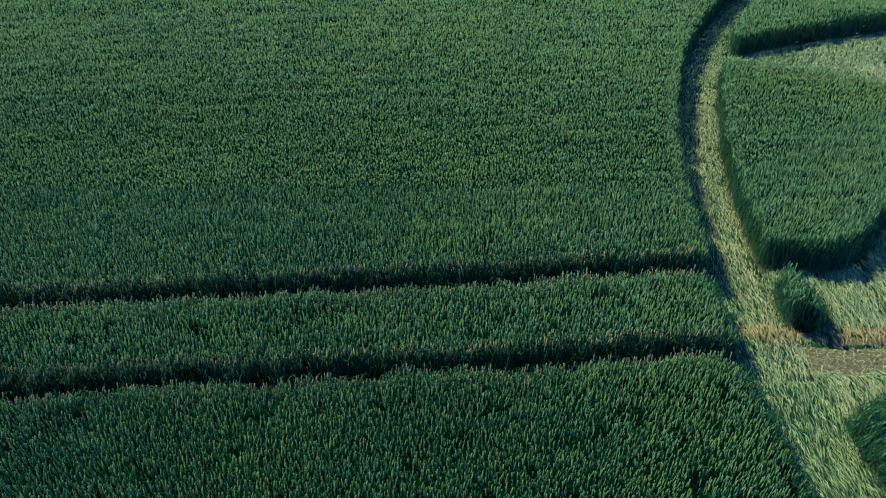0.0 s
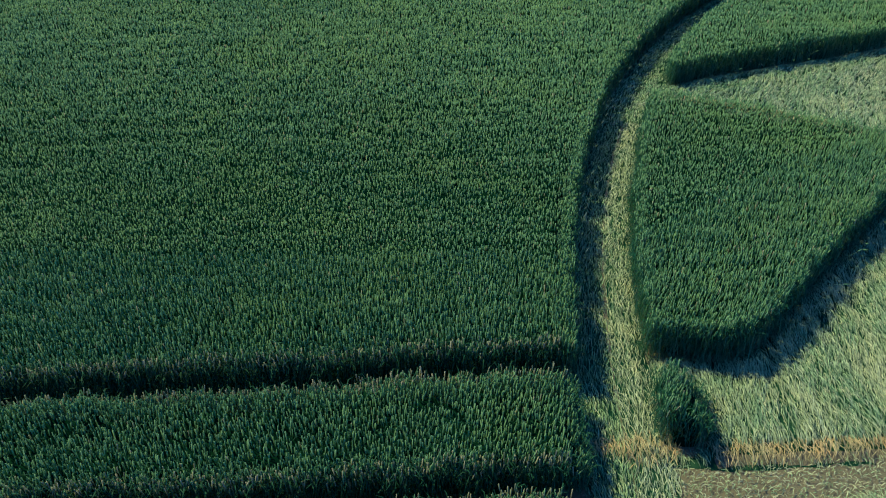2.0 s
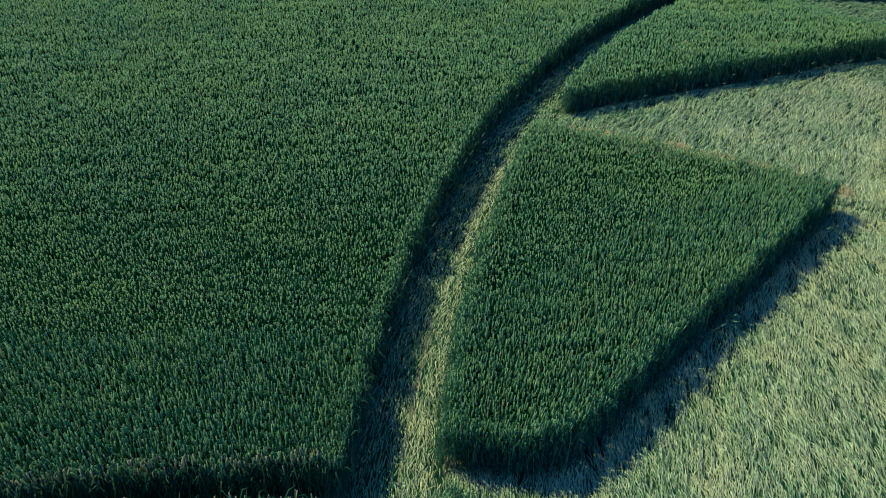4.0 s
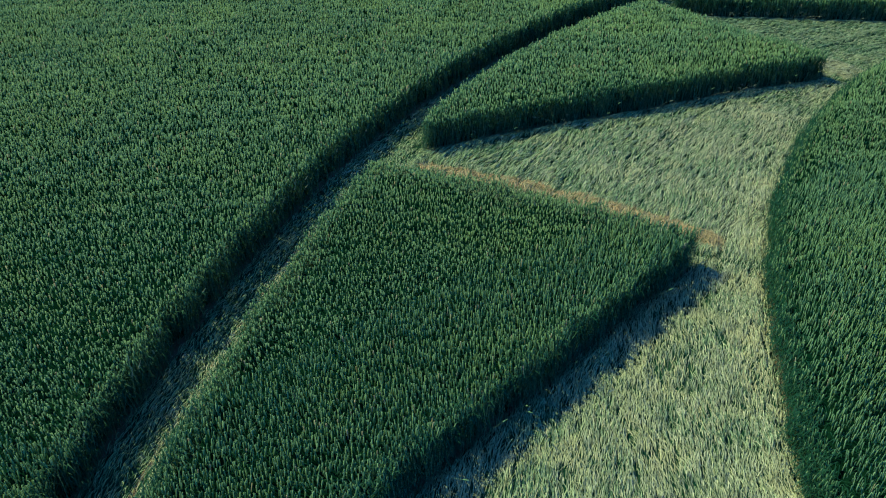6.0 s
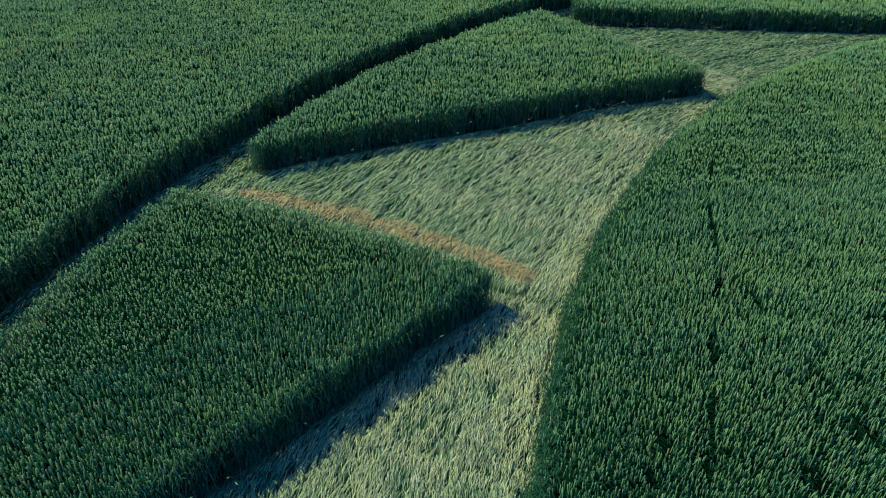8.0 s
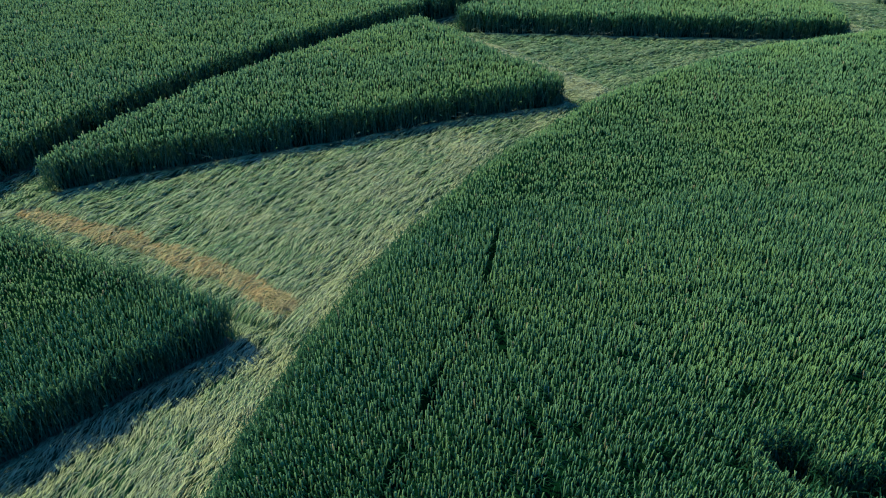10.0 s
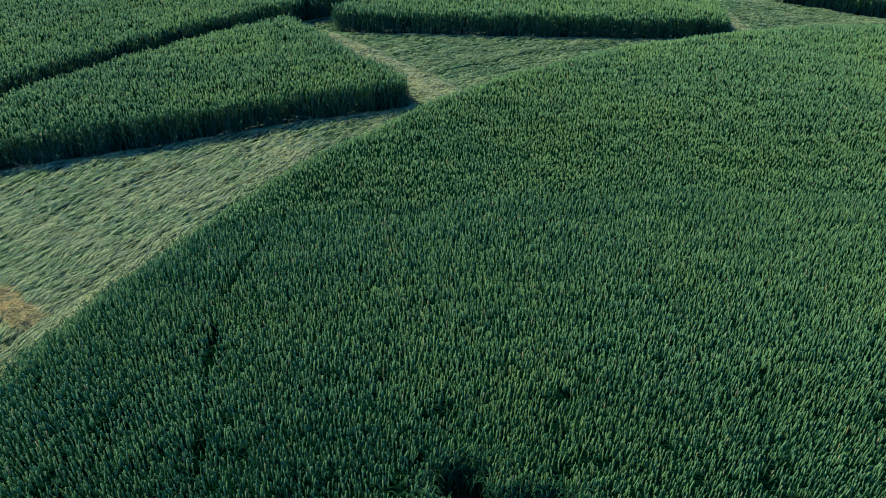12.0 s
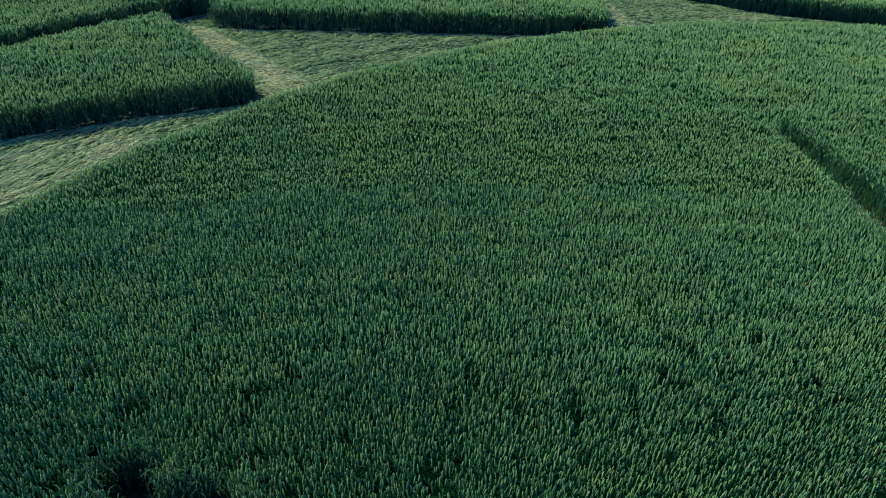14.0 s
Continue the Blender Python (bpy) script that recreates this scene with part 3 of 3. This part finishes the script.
laid("flattened_rim", lambda x, y: np.minimum(np.minimum(radius(x, y) - R_DISC, R_DISC + 0.75 + (lumps(x, y, 0.8, 31) - 0.5) * 0.6 - radius(x, y)), 36 - sector(x, y)),
     (14, 21.5, 11, 28.5), "pale straw swept round the edge of the disc", round_flow, LAID, dense=520, mound=0.16, swing=0.25, bleached=0.45)
BAYS = "flattened bays of the formation"
# pale straw on the sunlit strip, greener where shade is painted in
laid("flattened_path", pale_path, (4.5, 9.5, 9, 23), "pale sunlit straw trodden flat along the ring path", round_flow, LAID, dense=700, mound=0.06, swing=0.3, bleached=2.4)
laid("flattened_path", green_path, (4.5, 34, 3, 48), "green straw trodden flat along the ring path, with painted shade on its outer strip", round_flow, LAID_GREEN, dense=700, mound=0.06)
# the bays' straw is greener within 1.1 m of stands, as painted shade
laid("flattened_bay", bay(-12, 19.0), (6, 17.5, 4, 22), "pale green wheat laid flat in sunlight", round_flow, LAID, bleached=0.36, group=BAYS, shade_fade=lambda x, y: -stands(x, y) / 1.1)
laid("flattened_bay", bay(19.0, 43.5), (8.5, 23.5, 19, 37.5), "green wheat laid flat in waves between two stands", fan(0.8, 0.6, 0.15), LAID_GREEN, bleached=0.4, swing=0.16, long=(0.11, 0.27), group=BAYS, shade_fade=lambda x, y: -stands(x, y) / 1.1)
laid("flattened_bay", bay(43.5, 71), (17, 36, 29, 46), "grey-green wheat laid flat behind the leaf-shaped stand", fan(1.0, 0.1, 0.35), LAID_GREEN, bleached=0.14, group=BAYS, shade_fade=lambda x, y: -stands(x, y) / 1.1)
laid("flattened_bay", bay(71, 100), (32, 48, 36, 48), "grey-green wheat laid flat at the far side", fan(1.0, -0.1, 0.4), LAID_GREEN, bleached=0.14, group=BAYS, shade_fade=lambda x, y: -stands(x, y) / 1.1)


def stem_bases(name, points, half, box, label, flow, material=STUBBLE, dense=560, broken=1.0):
    return laid(name, lambda x, y: np.minimum(near_line(points, half, x, y) - broken * half * (0.9 - 1.3 * lumps(x, y, 0.45, 41)), -stands(x, y)), box, label, flow, material, dense=dense, mound=0.1, raised=0.07, mat=False, swing=0.35, long=(0.12, 0.25), bleached=0.0)


laid("straw_fold", lambda x, y: np.minimum(near_line(LINE_AB, 0.5, x, y) - 0.45 * lumps(x, y, 0.6, 43), -stands(x, y)), (8.5, 16.2, 20, 24.8), "pale straw folded over along the stand",
     lambda x, y: (0.6 + 0 * x, 0.8 + 0 * x), PALE, dense=900, mound=0.14)
laid("straw_fold", lambda x, y: np.minimum(near_line([(8.3, 23.2), (9.3, 23.9), (10.0, 24.1)], 0.55, x, y) - 0.4 * lumps(x, y, 0.5, 44), -stands(x, y)), (7.5, 10.8, 22, 25), "pale trodden straw where two paths meet",
     lambda x, y: (0.8 + 0 * x, 0.5 + 0 * x), PALE, dense=800, mound=0.10)
stem_bases("stem_base_line", [(14.9, 21.1), (15.35, 20.85)], 0.33, (14.2, 16, 20.2, 21.8), "orange-brown fan of bent stems at the tip of the fold", lambda x, y: (0.6 + 0 * x, -0.2 + 0 * x), broken=0.6)
stem_bases("stem_base_line", LINE_AB, 0.36, (9, 16, 20, 24.5), "orange-yellow bent stem bases along the fold of flattened wheat", lambda x, y: (0.45 + 0 * x, 0.9 + 0 * x), dense=560, broken=0.6)
stem_bases("stem_base_line", LINE_BC, 0.66, (17, 23.8, 29.8, 37.5), "straw-yellow bent stem bases beside the wheat stand", lambda x, y: (0.9 + 0 * x, 0.4 + 0 * x), PALE, dense=1200, broken=0.2)
stem_bases("stem_base_line", [(21.6, 31.3), (22.3, 30.7)], 0.62, (20.8, 23.2, 29.9, 32.2), "straw-yellow trodden fan at the tip of the stand", lambda x, y: (0.9 + 0 * x, 0.1 + 0 * x), PALE, dense=1000, broken=0.5)
stem_bases("stem_base_line", LINE_CD, 0.5, (32.4, 34.6, 37, 45), "straw-yellow bent stem bases at the end of the long stand", lambda x, y: (0.9 + 0 * x, 0.3 + 0 * x), PALE, dense=1000, broken=0.4)
stem_bases("stem_base_line", [(5.3, 10.38), (6.3, 10.36)], 0.24, (5, 6.6, 10, 10.8), "orange bent stem bases across the trodden path", lambda x, y: (0.1 + 0 * x, 1 + 0 * x), dense=420, broken=0.8)
stem_bases("stem_base_line", LINE_SOIL, 0.23, (7, 14.2, 10, 11.5), "orange bent stem bases beside bare soil", lambda x, y: (0.1 + 0 * x, 1 + 0 * x), dense=620, broken=0.6)


# ---- bare soil where a wheel track crosses ----
laid("straw_litter", lambda x, y: inside(BARE, x, y), (6, 14.2, 9.2, 11), "broken straw scattered over bare soil", lambda x, y: (1 + 0 * x, 0.1 + 0 * x), PALE, dense=260, mound=0.02, swing=0.9, long=(0.04, 0.11), mat=False)


laid("straw_litter", lambda x, y: inside(BARE, x, y), (6, 14.2, 9.2, 11), "green trodden leaves scattered over bare soil", lambda x, y: (0.6 + 0 * x, 0.5 + 0 * x), LAID_GREEN, dense=190, mound=0.03, swing=1.2, long=(0.04, 0.1), mat=False)


def stone(x, y, size, turn):
    """A chalk stone, half sunk in the soil."""
    bm = bmesh.new()
    bmesh.ops.create_icosphere(bm, subdivisions=2, radius=size)
    for v in bm.verts:
        n = noise.noise(v.co * (2.2 / size) + Vector((x * 7, y * 3, 1)))
        v.co *= 1 + 0.35 * n
        v.co.z *= 0.6
    me = bpy.data.meshes.new("stone")
    bm.to_mesh(me)
    bm.free()
    me.materials.append(CHALK)
    ob = new("stone", me)
    ob.matrix_world = pose(x, y, float(lie(x, y)) + size * 0.22, 0, 0, turn)
    return tagged(ob, "small pale chalk stone on bare brown soil", "stone", "stones on the bare soil")


CHALK = soil_material("chalk", (0.30, 0.26, 0.19), (0.42, 0.37, 0.28), (0.52, 0.47, 0.38))
for i in range(46):
    u = rng.uniform(6.3, 10.5)
    stone(u, 9.62 + (u - 6.3) * 0.06 + rng.uniform(-0.12, 0.5), rng.uniform(0.009, 0.022), rng.uniform(0, 360))


# ---- tall grass and bent stalks at the edges ----
def strap(bm, points, wide, facing):
    """A narrow blade through the points, creased along its middle."""
    rows = []
    for i, p in enumerate(points):
        w = wide * (1 - 0.6 * i / (len(points) - 1)) / 2
        side = Vector((-math.sin(facing), math.cos(facing), 0)) * w
        rows.append([bm.verts.new(Vector(p) - side), bm.verts.new(Vector(p) + Vector((math.cos(facing), math.sin(facing), 0)) * w * 0.6), bm.verts.new(Vector(p) + side)])
    for a, b in zip(rows, rows[1:]):
        for k in (0, 1):
            bm.faces.new((a[k], a[k + 1], b[k + 1], b[k]))


def part(name, bm, material, parent, label=""):
    me = bpy.data.meshes.new(name)
    bm.to_mesh(me)
    bm.free()
    me.materials.append(material)
    ob = new(name, me)
    ob.parent = parent
    return tagged(ob, label)


def grass_plant(name, x, y, tall, turn, lean, label, category, group, head, head_material, head_label, straw=None):
    """A single tall stalk with a drooping head and two leaves."""
    ob = new(name)
    ob.location = (x, y, float(lie(x, y)))
    way = Vector((math.cos(turn), math.sin(turn), 0))
    line = [way * (lean * tall * t * t) + Vector((0, 0, tall * (t - 0.35 * lean * t * t))) for t in (0, 0.35, 0.7, 1.0)]
    bm = bmesh.new()
    strap(bm, line, 0.012, turn)
    part("stem", bm, straw or STEM, ob)
    bm = bmesh.new()
    top = line[-1]
    bmesh.ops.create_cone(bm, segments=6, radius1=0.013, radius2=0.003, depth=head, cap_ends=True)
    tip = (line[-1] - line[-2]).normalized()
    bm.transform(Matrix.Translation(top + tip * head * 0.45) @ tip.to_track_quat("Z", "Y").to_matrix().to_4x4())
    part("seed_head", bm, head_material, ob, head_label)
    for k in (0.3, 0.55):
        bm = bmesh.new()
        base = line[1].lerp(line[2], k)
        q = turn + rng.uniform(-2.5, 2.5)
        out = Vector((math.cos(q), math.sin(q), 0))
        strap(bm, [base, base + out * 0.09 + Vector((0, 0, 0.07)), base + out * 0.2 + Vector((0, 0, 0.04))], 0.014, q + 1.57)
        part("leaf", bm, straw or LEAF, ob)
    return tagged(ob, label, category, group)


def on_ring(radius_, angle):
    q = math.radians(angle)
    return CX - radius_ * math.cos(q), CY + radius_ * math.sin(q)


for i in range(26):
    x, y = on_ring(R_OUT - rng.uniform(-0.03, 0.12), rng.uniform(3, 46))
    grass_plant("tall_grass", x, y, rng.uniform(0.85, 1.1), rng.uniform(-1.2, 0.6), rng.uniform(0.05, 0.35), "tall pale grass stalk at the shaded edge of the wheat", "grass",
                "tall grasses along the ring path", rng.uniform(0.1, 0.16), DRY, "pale dry seed head")
for x0, y0, x1, y1, count in ((10.2, 25.0, 21.0, 30.1, 16), (19.2, 36.85, 32.0, 37.3, 16), (9.4, 13.85, 14.2, 19.2, 8)):
    for i in range(count):
        t = rng.random()
        x, y = x0 + (x1 - x0) * t + rng.normal(0, 0.05), y0 + (y1 - y0) * t - 0.02 + rng.normal(0, 0.04)
        grass_plant("bent_stalk", x, y, rng.uniform(0.5, 0.8), rng.uniform(-2.4, -0.4), rng.uniform(0.3, 0.7), "bent wheat stalk leaning out of the shaded front of a stand", "wheat stalk",
                    "bent stalks along the stands", rng.uniform(0.08, 0.12), EAR, "green wheat ear")

for x0, y0, x1, y1, count in ((18.9, 36.75, 24.0, 36.95, 22), (24.0, 36.95, 32.3, 37.3, 12), (9.6, 24.75, 20.6, 29.9, 14)):
    for i in range(count):
        t = rng.random()
        x, y = x0 + (x1 - x0) * t + rng.normal(0, 0.05), y0 + (y1 - y0) * t - 0.05 + rng.normal(0, 0.06)
        grass_plant("broken_stalk", x, y, rng.uniform(0.35, 0.7), rng.uniform(-3.6, 0.5), rng.uniform(0.5, 1.1), "bleached broken wheat stalk at the foot of a stand", "wheat stalk",
                    "broken stalks along the stands", rng.uniform(0.07, 0.1), DRY, "dry bleached ear", PALE)
